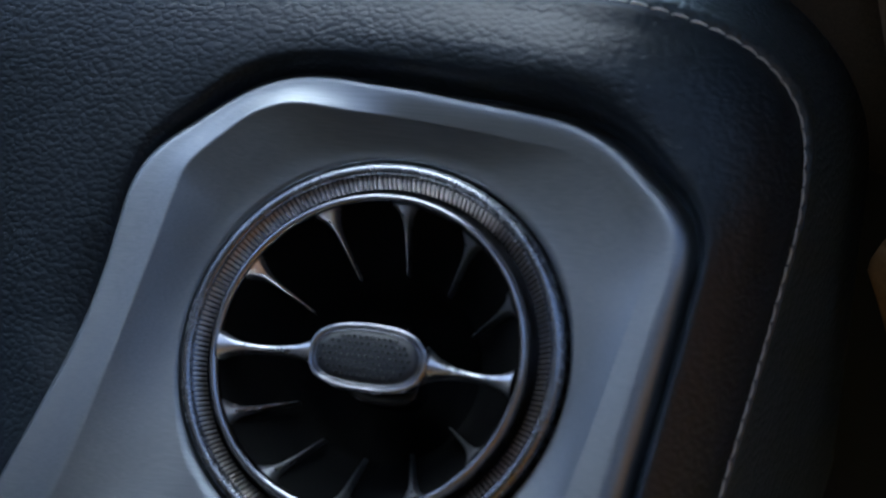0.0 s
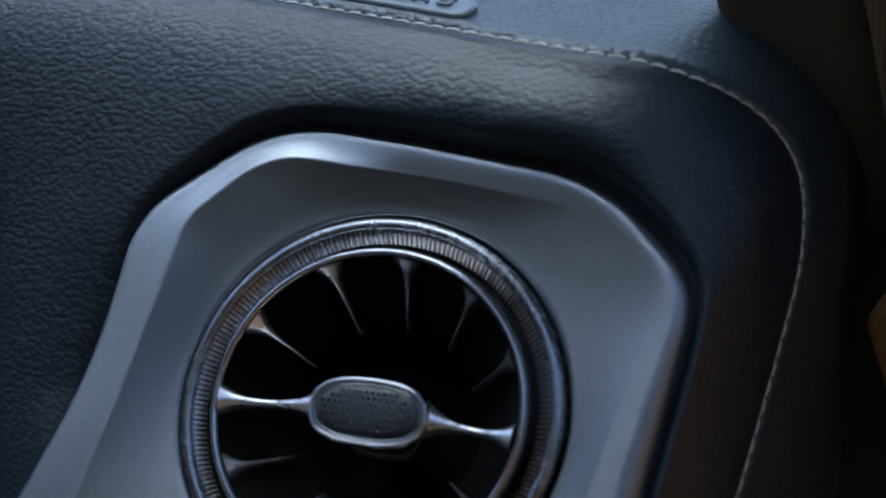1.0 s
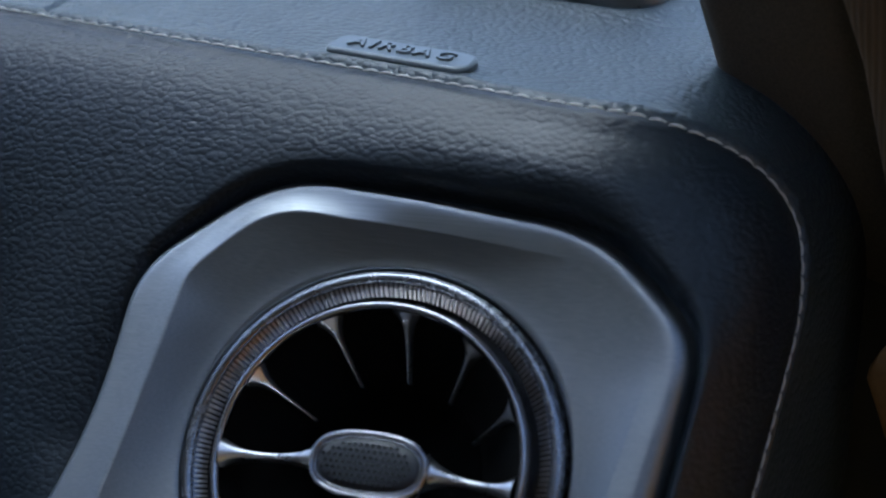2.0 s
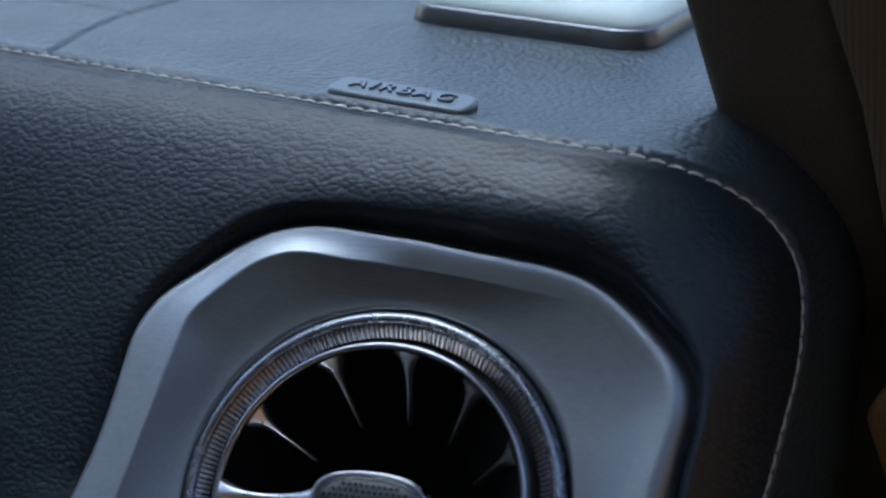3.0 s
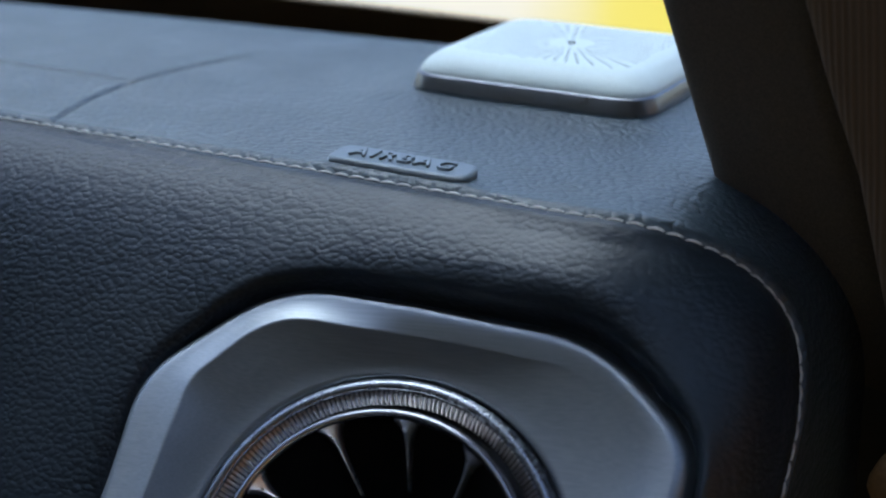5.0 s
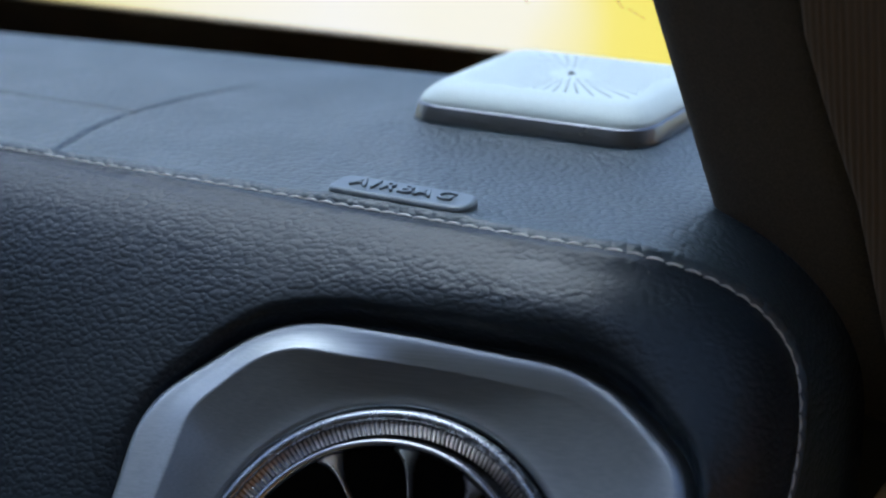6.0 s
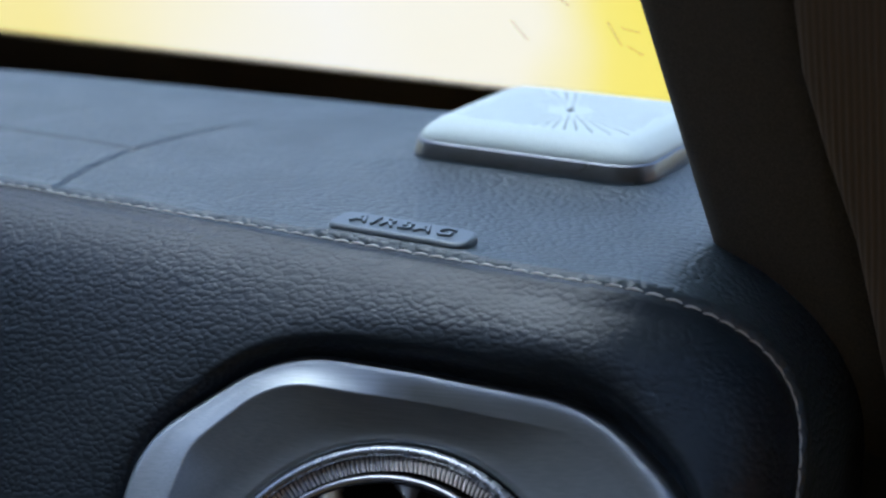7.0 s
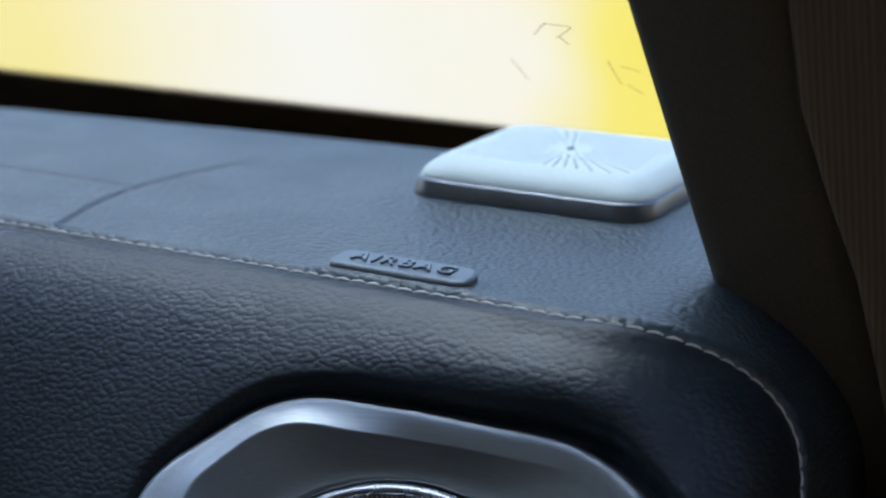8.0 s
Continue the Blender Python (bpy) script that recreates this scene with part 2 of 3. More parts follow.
def dash_top():
    ls = np.concatenate([np.linspace(-0.60, -0.26, 60), np.linspace(-0.259, 0.135, 330), np.linspace(0.137, 0.32, 20)])
    bs = np.concatenate([np.linspace(0, 0.012, 14), np.linspace(0.013, 0.16, 128)])
    verts = []
    for b in bs:
        for l in ls:
            x, z, ax, az = skin(l)
            y = seam_y(l) + b
            end = hem(x)
            drop = 0.0
            if y > end:                                     # rolls down at the far hem
                q = min((y - end) / 0.012, 4.0)
                drop = 0.012 * (1 - math.sqrt(max(0, 1 - min(q, 1) ** 2))) + 0.012 * max(q - 1, 0)
                y = end + min(y - end, 0.012)
            off = -0.0030 * math.exp(-(b / 0.0016) ** 2) + 0.0006 * math.exp(-((b - 0.0045) / 0.003) ** 2)
            if l < 0:
                off += 0.0012 * math.exp(-(sd_box(x, y, *SPK, SPK_W, SPK_D) / 0.011) ** 2)
                off += 0.0007 * math.exp(-(sd_box(x, y, -0.2275, 0.3885, 0.043, 0.011) / 0.004) ** 2)
                off -= 0.0016 * math.exp(-((x - lid_x(y)) / 0.0009) ** 2) * (1 if b > 0.001 else 0) * max(0, min(1, (0.492 - y) / 0.02))
                if x < lid_x(y):
                    off -= 0.0014 * math.exp(-((y - 0.4357 + 0.10 * max(0, x + 0.372)) / 0.0009) ** 2)
            verts.append((x + ax * off, y, z + az * off - drop))
    return verts, grid_faces(len(bs), len(ls))


vs, fs = dash_top()
put("top_cover", mesh_of("top_cover", [DASH_INV @ Vector(v) for v in vs], fs, HIDE_TOP_LIT), dashboard, "leather top with pressed airbag joints, light put into its blue-grey")

# outline and crease of the trim panel round the vent, in (u, v)
OUTLINE = rounded([(-0.0762, 0.0470), (-0.0405, 0.0768), (0.0505, 0.0688), (0.0785, 0.0430), (0.0545, -0.125), (-0.122, -0.125), (-0.0795, 0.004)],
                  [0.012, 0.018, 0.018, 0.012, 0.02, 0.02, 0.03])
CREASE = rounded([(-0.0590, 0.0455), (-0.0395, 0.0655), (0.0465, 0.0585), (0.0665, 0.0390), (0.0585, -0.010), (0.0440, -0.070), (0.030, -0.090), (-0.060, -0.090), (-0.0790, -0.055),
                  (-0.0740, -0.0382), (-0.0658, 0.0019)], [0.005, 0.014, 0.016, 0.012, 0.01, 0.012, 0.012, 0.012, 0.006, 0.006, 0.01])


def front_pad():
    """The padded face between the stitched seam and the trim panel."""
    outer = []
    lengths = np.concatenate([np.linspace(-0.60, -0.02, 120), np.linspace(-0.018, 0.15, 150), np.linspace(0.155, 0.30, 30)])
    for l in lengths:
        p = FACE_INV @ seam_point(l)
        outer.append((p.x, p.y, p.z))
    end, first = outer[-1], outer[0]
    outer += [(end[0] + (first[0] - end[0]) * t, -0.25, -0.02) for t in np.linspace(0.02, 0.98, 60)]
    outer += [(first[0], -0.25 + (first[1] + 0.25) * t, -0.03) for t in np.linspace(0.02, 0.98, 40)]
    o = np.array(outer)
    ang = np.arctan2(o[:, 1], o[:, 0])
    ri = polar(OUTLINE, ang)
    k = np.ones(7) / 7
    ri = np.convolve(np.concatenate([ri[-3:], ri, ri[:3]]), k, "valid")
    steps = np.concatenate([np.linspace(0, 0.012, 16)[:-1], np.linspace(0.012, 1.0, 90)])
    seam = o[:300]
    step = np.gradient(seam[:, :2], axis=0)
    inward = np.stack([step[:, 1], -step[:, 0]], axis=1) / np.linalg.norm(step, axis=1)[:, None]
    rise = []
    for l, q in zip(lengths, inward):
        x, z, ax, az = skin(l)
        f = Vector((ax, 0, az))
        rise.append(min(1.1, max(0.0, -(f.dot(U) * q[0] + f.dot(V) * q[1]) / max(f.dot(N), 0.05))))
    rise = np.array(rise) * (1 - 0.85 * np.clip(-inward[:, 0], 0, 1))
    rise = np.convolve(np.pad(rise, 6, "edge"), np.ones(13) / 13, "valid")
    verts, ease = [], []
    for s in steps:
        for (u, v, n), a, r in zip(outer, ang, ri):
            R = math.hypot(u, v)
            r0 = r - 0.003
            D = R - r0
            d = s * 0.25 if s < 0.012 else 0.003 + (s - 0.012) / 0.988 * (D - 0.003)
            k = (r0 + d) / R
            x, y = u * k, v * k
            away = np.hypot(seam[:, 0] - x, seam[:, 1] - y)
            e = float(away.min())
            share = np.exp(-((away - e) / 0.004) ** 2) if e > 0.001 else np.exp(-(away / 0.002) ** 2)
            share = share / share.sum()
            high, slope = float(share @ seam[:, 2]), float(share @ rise)
            if k > 0.9999 and s > 0.99:
                high, e = n, 0.0
            # level at the seam, rolling over into a face that stands steeper away from the vent
            far = min(1.0, max(0.0, (-x - 0.03) / 0.10))
            end = float(share @ np.maximum(0, -inward[:, 0]))
            lam, fall = 0.022 + 0.008 * far - 0.013 * end, (0.14 + 0.32 * far) * (1 - 0.7 * end)
            base = high - fall * e + (0.66 * slope + fall) * lam * (1 - math.exp(-e / lam))
            # the end of the dashboard keeps its height and turns down close to the seam
            turn = min(1.0, 1.5 * end)
            base += (0.0105 + (high - 0.0105) * math.exp(-e / 0.011) - base) * turn
            reach = 0.0075 + 0.0245 * max(0.0, -math.cos(a)) * (1 - max(0.0, math.sin(a)))
            b = math.exp(-(d / reach) ** 2)
            low = min(0.0080 - 0.0215 * max(0.0, -math.cos(a)) * (1 - max(0.0, math.sin(a))), base + 0.003)
            height = base * (1 - b) + low * b - 0.0085 / (1 + math.exp(min(60.0, (d - 0.0038) / 0.0006))) - 0.0012 * math.exp(-(e / 0.0015) ** 2)
            verts.append((x, y, height))
            ease.append(min(1.0, max(0.0, x / 0.03)) * min(1.0, e / 0.008))
    # the corner between the long face and the end is one soft round
    cols = len(outer)
    level, ease = np.array([p[2] for p in verts]).reshape(-1, cols), np.array(ease).reshape(-1, cols)
    soft = level
    for _ in range(3):
        soft = sum(np.roll(soft, k, axis=1) for k in range(-14, 15)) / 29
    level = (level + (soft - level) * ease).ravel()
    verts = [(x, y, float(h)) for (x, y, z), h in zip(verts, level)]
    return verts, grid_faces(len(steps), cols, True)


FACE_LOCAL = DASH_INV @ FACE
vs, fs = front_pad()
pad = put("front_pad", mesh_of("front_pad", vs, fs, HIDE_FACE_SHADED), dashboard, "padded grained leather face", FACE_LOCAL)

lower = part("lower_body", box((0.62, 0.20, 0.5), 0.02), BLACK, dashboard, "black plastic underside", m=DASH_INV @ pose(-0.46, 0.46, TOP - 0.36))

# ---- the air vent ----
vent = thing("air_vent", "round turbine air vent in a satin silver trim panel", "air vent", FACE)


def trim_panel():
    ang = np.linspace(-math.pi, math.pi, 900, endpoint=False)
    ro, rc = polar(OUTLINE, ang), polar(CREASE, ang)
    right, left = np.maximum(0, np.cos(ang)), np.maximum(0, -np.cos(ang))
    crest = ro - 0.0030 - 0.0030 * right - 0.0008 * left
    ridge = 0.0030 + 0.0018 * np.minimum(1, left * 2.2)          # height of the crease: a bead above, a flat band on the long side
    flat = np.full_like(ang, 1.0)
    lean = 1 - 0.42 * np.minimum(1, left * 1.6)                  # the band on the long side leans outward
    rings = [(ro - 0.0010, -0.024 * flat), (ro, -0.0040 * flat), (ro, -0.0024 * flat)]
    for f, h in ((0.12, -0.0010), (0.30, 0.0008), (0.50, 0.0022), (0.70, 0.0032), (0.86, 0.0037), (1.0, 0.0040)):
        rings.append((ro + (crest - ro) * f, h * (lean if h > 0 else flat)))
    for f, c in ((0.15, 0.02), (0.35, 0.16), (0.6, 0.45), (0.8, 0.74), (0.93, 0.92), (1.0, 1.0)):
        rings.append((crest + (rc - crest) * f, 0.0041 * lean + (ridge - 0.0041 * lean) * c))
    rr = np.full_like(ang, 0.0512)
    for f, h in ((0.03, 0.95), (0.10, 0.85), (0.25, 0.66), (0.45, 0.44), (0.65, 0.23), (0.82, 0.09), (0.93, 0.02), (1.0, 0.0)):
        rings.append((rc + (rr - rc) * f, -0.0010 + (ridge + 0.0010) * h))
    rings += [(rr - 0.0003, -0.0018 * flat), (rr - 0.0004, -0.012 * flat)]
    verts = []
    for k, (r, h) in enumerate(rings):
        for a, q, z in zip(ang, r, h):
            f = min(1.0, max(0.0, (0.066 - q) / 0.013))
            verts.append((q * math.cos(a) - 0.0013 * f, q * math.sin(a) + 0.0022 * f, z))
    return verts, grid_faces(len(rings), len(ang), True)


vs, fs = trim_panel()
put("trim_panel", mesh_of("trim_panel", vs, fs, SATIN), vent, "satin brushed silver panel with a raised rim")


RING = pose(-0.0013, 0.0022, 0)


def turned(name, profile, mat, parent, label="", m=None, steps=192):
    vs, fs = lathe(profile, steps)
    return put(name, mesh_of(name, vs, fs, mat), parent, label, RING if m is None else m)


turned("gap_ring", [(0.0511, -0.010), (0.0511, -0.0045), (0.0494, -0.0045), (0.0494, -0.010)], GLOSS, vent, "black shadow gap ring")
turned("outer_ring", [(0.0498, -0.006), (0.0499, -0.0012), (0.0497, 0.0004), (0.0491, 0.0014), (0.0483, 0.0019), (0.0475, 0.0019), (0.0468, 0.0015), (0.0465, 0.0009), (0.0464, 0.0003)], RING_METAL, vent, "smooth chrome ring")
knurl = turned("knurled_ring", [(0.0466, 0.0008), (0.0463, 0.0006), (0.0434, -0.0018), (0.0431, -0.0022), (0.0430, -0.006)], DARK_CHROME, vent, "dark chrome ring with fine knurling")
turned("inner_gap", [(0.0432, -0.0055), (0.0410, -0.0055)], GLOSS, vent, "black gap ring")
barrel = turned("barrel", [(0.0412, -0.006), (0.0411, 0.0018), (0.0408, 0.0029), (0.0403, 0.0034), (0.0397, 0.0034), (0.0392, 0.0030), (0.0388, 0.0020), (0.0385, 0.0005)], CHROME, vent, "thin chrome lip")
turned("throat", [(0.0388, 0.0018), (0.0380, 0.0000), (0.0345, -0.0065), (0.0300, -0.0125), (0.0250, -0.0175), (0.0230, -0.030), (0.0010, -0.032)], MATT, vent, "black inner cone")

rib = bmesh.new()
rv = [rib.verts.new(p) for p in [(0.0463, -0.00042, 0.0004), (0.0463, 0.00042, 0.0004), (0.0435, 0.00039, -0.0019), (0.0435, -0.00039, -0.0019),
                                 (0.0459, -0.00024, 0.0010), (0.0459, 0.00024, 0.0010), (0.0432, 0.00022, -0.0012), (0.0432, -0.00022, -0.0012)]]
for f in ((4, 5, 6, 7), (0, 4, 7, 3), (1, 2, 6, 5), (0, 1, 5, 4), (2, 3, 7, 6)):
    rib.faces.new([rv[i] for i in f])
first = part("rib", rib, RIB_METAL, knurl, smooth=False)
RIBS = 216
for i in range(1, RIBS):
    put("rib", first.data, knurl, m=pose(0, 0, 0, 0, 0, 360 * i / RIBS))
verts, faces = [], []
for i in range(340):                                        # fine teeth round the lip's outer wall
    a, w = 2 * math.pi * i / 340, 0.0042
    k = len(verts)
    for z in (-0.0045, 0.0016):
        for da, r in ((-w, 0.04105), (0, 0.0416), (w, 0.04105)):
            verts.append((r * math.cos(a + da), r * math.sin(a + da), z))
    faces += [(k, k + 1, k + 4, k + 3), (k + 1, k + 2, k + 5, k + 4), (k + 3, k + 4, k + 5)]
tagged(put("teeth", mesh_of("teeth", verts, faces, CHROME, False), barrel, "fine teeth round the lip"), kind="stuff")


def blade(length_in, arm):
    """A turbine blade: flares into the lip, then runs down the throat to a fine tip."""
    rows, cols = 24, 13
    verts = []
    for i in range(rows):
        t = i / (rows - 1)
        r = 0.0385 - (0.0385 - length_in) * t
        if arm:
            h = 0.0030 - 0.003 * math.sin(math.pi * t) - 0.0005 * t
            half = 0.0009 + 0.0030 * (1 - t) ** 7 + 0.0040 * t ** 5
        else:
            h = 0.0012 - 0.0150 * t ** 0.95
            half = 0.00085 * (1 - 0.7 * t) + 0.0036 * (1 - t) ** 9
        top = min(half, 0.0013)
        for j in range(cols):
            w = -1 + 2 * j / (cols - 1)
            verts.append((r, w * half, h + top * 1.3 * math.sqrt(max(0.0, 1 - w * w)) - 0.0025 * abs(w) ** 6))
    return verts, grid_faces(rows, cols)


vs, fs = blade(0.0242, False)
blade_mesh = mesh_of("blade", vs, fs, SOFT_CHROME)
arm_mesh = []
for reach in (0.0150, 0.0112):
    vs, fs = blade(reach, True)
    arm_mesh.append(mesh_of("arm", vs, fs, SOFT_CHROME))
for i in range(12):
    a = (355.5, 25.5, 55.3, 85.2, 116, 151.5, 184, 210, 239.5, 269, 298, 326)[i]
    if i in (0, 6):
        put("arm", arm_mesh[i // 6], vent, "chrome arm that carries the knob", RING @ pose(0, 0, 0, 0, 0, a))
    else:
        put("blade", blade_mesh, vent, m=RING @ pose(0, 0, 0, 0, 0, a))


def stadium(w, h, n=48, p=2.6):
    return [(w / 2 * math.copysign(abs(math.cos(t)) ** (2 / p), math.cos(t)), h / 2 * math.copysign(abs(math.sin(t)) ** (2 / p), math.sin(t)))
            for t in np.linspace(0, 2 * math.pi, n, endpoint=False)]


def layered(layers, close=True):
    """Verts and faces of closed outlines (points, height) stacked on each other; the last is filled."""
    n = len(layers[0][0])
    verts = [(x, y, h) for pts, h in layers for x, y in pts]
    faces = grid_faces(len(layers), n, True)
    if close:
        verts.append((sum(p[0] for p in layers[-1][0]) / n, sum(p[1] for p in layers[-1][0]) / n, layers[-1][1]))
        k, c = (len(layers) - 1) * n, len(verts) - 1
        faces += [(k + j, k + (j + 1) % n, c) for j in range(n)]
    return verts, faces


KNOB = pose(0.0014, 0.0, 0)
vs, fs = layered([(stadium(0.016, 0.008), -0.022), (stadium(0.022, 0.010), -0.004), (stadium(0.0285, 0.0150), 0.0030), (stadium(0.0305, 0.0170), 0.0062), (stadium(0.0307, 0.0172), 0.0074),
                  (stadium(0.0300, 0.0165), 0.0084), (stadium(0.0288, 0.0153), 0.0086), (stadium(0.0280, 0.0145), 0.0080), (stadium(0.0278, 0.0143), 0.0066)])
knob = put("control_knob", mesh_of("control_knob", vs, fs, CHROME), vent, "oval chrome knob with a black dotted grip", KNOB)
vs, fs = layered([(stadium(0.0262, 0.0128), 0.0060), (stadium(0.0262, 0.0128), 0.0078), (stadium(0.0256, 0.0122), 0.0084), (stadium(0.0225, 0.0095), 0.0088), (stadium(0.0120, 0.005), 0.0090)])
put("grip_pad", mesh_of("grip_pad", vs, fs, GRIP), knob, "black rubber grip")
vs, fs = layered([(stadium(0.0276, 0.0141), 0.0072), (stadium(0.0273, 0.0138), 0.0081), (stadium(0.0266, 0.0131), 0.0081), (stadium(0.0263, 0.0128), 0.0070)], False)
put("inner_bezel", mesh_of("inner_bezel", vs, fs, CHROME), knob)
vs, fs = layered([(stadium(0.0190, 0.0110), -0.016), (stadium(0.0196, 0.0116), -0.0075), (stadium(0.0188, 0.0108), -0.0068), (stadium(0.0172, 0.0092), -0.0066)])
put("hub_ring", mesh_of("hub_ring", vs, fs, GLOSS), knob, "gloss black hub below the knob", pose(0.0002, -0.0035, 0))
dots = bmesh.new()
for j in range(-3, 4):
    for i in range(-8, 9):
        x, y = i * 0.00155 + (0.00078 if j % 2 else 0), j * 0.00155
        if (abs(x) / 0.0118) ** 2.6 + (abs(y) / 0.0054) ** 2.6 < 1:
            bmesh.ops.create_cone(dots, cap_ends=True, segments=8, radius1=0.00055, radius2=0.00035, depth=0.0005,
                                  matrix=Matrix.Translation((x, y, 0.0091 - 0.5 * x * x - 6 * y * y)))
tagged(part("grip_dots", dots, GLOSS, knob, "rows of small moulded dots"), kind="stuff")

# ---- stitching along the seam ----
def stitch_mesh():
    rows, cols = 9, 8
    verts = []
    for i in range(rows):
        t = i / (rows - 1)
        r = 0.00038 * (0.35 + 0.65 * math.sin(math.pi * min(max(t, 0.04), 0.96)) ** 0.5)
        for j in range(cols):
            a = 2 * math.pi * j / cols
            verts.append((r * math.cos(a) + 0.0006 * math.sin(math.pi * t), (t - 0.5) * 0.0045, r * 0.8 * math.sin(a)))
    return mesh_of("stitch", verts, grid_faces(rows, cols, True), THREAD)


stitch = stitch_mesh()

l = -0.33
while l < 0.20:
    p0, p1 = seam_point(l - 0.0005), seam_point(l + 0.0005)
    way = (p1 - p0).normalized()
    x, z, ax, az = skin(l)
    out = Vector((ax, 0, az))
    side = way.cross(out).normalized()
    if side.y > 0:
        side = -side
    side = (side - 0.25 * out).normalized()
    p = seam_point(l) + side * 0.0027 + out * 0.0012
    m = Matrix((-side, way, (-side).cross(way))).transposed().to_4x4() @ pose(0, 0, 0, 0, 0, random.uniform(-4, 4) - 5)
    m.translation = p
    put("stitch", stitch, pad, m=FACE_INV @ m)
    l += 0.0050 / max(1.0, (p1 - p0).length / 0.001)

# ---- badge ----
BADGE = pose(-0.2277, 0.3902, TOP + 0.0012, 3, 0, -0.8)
badge = thing("airbag_badge", "grey plastic badge with raised lettering on the dashboard", "badge", BADGE)
o = rounded([(-0.0220, -0.0062), (0.0226, -0.0062), (0.0216, 0.0062), (-0.0226, 0.0062)], [0.003, 0.005, 0.005, 0.004])
shrink = lambda pts, d: [(x - math.copysign(min(abs(x), d), x), y - math.copysign(min(abs(y), d), y)) for x, y in pts]
vs, fs = layered([(o, -0.002), (o, 0.0010), (shrink(o, 0.0003), 0.0016), (shrink(o, 0.0008), 0.0019), (shrink(o, 0.003), 0.0019)])
put("plate", mesh_of("plate", vs, fs, PLATE, False), badge, "rounded grey plate")
text = bpy.data.curves.new("lettering", "FONT")
text.body, text.size, text.extrude, text.space_character = "AIRBAG", 0.0078, 0.0005, 1.28
text.align_x, text.align_y, text.bevel_depth = "CENTER", "CENTER", 0.00008
holder = bpy.data.objects.new("lettering_source", text)
letters = bpy.data.meshes.new_from_object(holder)
bpy.data.objects.remove(holder)
letters.materials.clear()
letters.materials.append(PLATE)
put("lettering", letters, badge, "raised capital letters", pose(0.0, 0.0, 0.0021))

# ---- tweeter ----
speaker = thing("tweeter", "square silver tweeter cover with radial perforation on the dashboard", "speaker", pose(*SPK, TOP + 0.0005))
def square(w, d, r, dx=0.0, dy=0.0):
    return [(x + dx, y + dy) for x, y in rounded([(-w / 2, -d / 2), (w / 2, -d / 2), (w / 2, d / 2), (-w / 2, d / 2)], r, 10)]
W, D = SPK_W, SPK_D
vs, fs = layered([(square(W - 0.003, D - 0.003, 0.014), -0.004), (square(W - 0.001, D - 0.001, 0.014), -0.0006), (square(W + 0.001, D + 0.001, 0.014), 0.0006), (square(W + 0.0005, D + 0.0005, 0.014), 0.0020), (square(W - 0.0015, D - 0.0015, 0.0135), 0.0058), (square(W - 0.0022, D - 0.0022, 0.013), 0.0064), (square(W - 0.005, D - 0.005, 0.012), 0.0065)])
put("base_frame", mesh_of("base_frame", vs, fs, FRAME_METAL), speaker, "grey satin metal frame")
lay = [(square(W - 0.0035, D - 0.0035, 0.0125), 0.0056), (square(W - 0.0035, D - 0.0035, 0.0125), 0.0068), (square(W - 0.0045, D - 0.0045, 0.012), 0.0080)]
lay += [(square(W - 0.0075, D - 0.0075, 0.0115), 0.0098), (square(W - 0.013, D - 0.013, 0.010), 0.0118), (square(W - 0.017, D - 0.017, 0.009), 0.0126), (square(W - 0.022, D - 0.022, 0.008), 0.0129), (square(W - 0.05, D - 0.05, 0.006), 0.0130)]
vs, fs = layered(lay)
cover = put("cover", mesh_of("cover", vs, fs, SPEAKER), speaker, "pale silver perforated cover")
# flat discs on the cover; the holes' shade is their grey colour
holes = bmesh.new()
def hole(x, y):
    if abs(x) < W / 2 - 0.0125 and abs(y) < D / 2 - 0.0125:
        bmesh.ops.create_cone(holes, cap_ends=True, segments=8, radius1=0.00032, radius2=0.00031, depth=0.0004, matrix=Matrix.Translation((x, y, 0.01292)))


for i in range(44):                                         # rays of holes, every other one reaching the middle
    a = 2 * math.pi * (i + 0.5) / 44
    for k in range(18):
        r = 0.0085 + k * 0.0018
        if r > 0.0125 or i % 2:
            hole(r * math.cos(a), r * math.sin(a))
tagged(part("perforation", holes, HOLE, cover, "radial rows of small round holes", smooth=False), kind="stuff")
mark = bmesh.new()
for dx, dy, rz in ((-0.0006, 0.0008, 60), (0.0006, -0.0008, 60), (0, 0, -35)):
    bmesh.ops.create_cube(mark, size=1.0, matrix=pose(dx, dy, 0.0131, 0, 0, rz) @ Matrix.Diagonal((0.0024, 0.0006, 0.0004, 1)))
part("maker_mark", mark, BLACK, cover, "small dark emblem", smooth=False)


# ---- windscreen pillar and door frame ----
def swept(section, path):
    """A closed outline (x, y) carried along a path of places, kept level."""
    n = len(section)
    verts = [(p[0] + x, p[1] + y, p[2]) for p in path for x, y in section]
    faces = grid_faces(len(path), n, True)
    faces += [tuple(range(n))[::-1], tuple((len(path) - 1) * n + i for i in range(n))]
    return verts, faces


def rail(a, b, n, bow=0.0):
    a, b = Vector(a), Vector(b)
    return [a.lerp(b, i / (n - 1)) + Vector((bow * math.sin(math.pi * i / (n - 1)), 0, 0)) for i in range(n)]


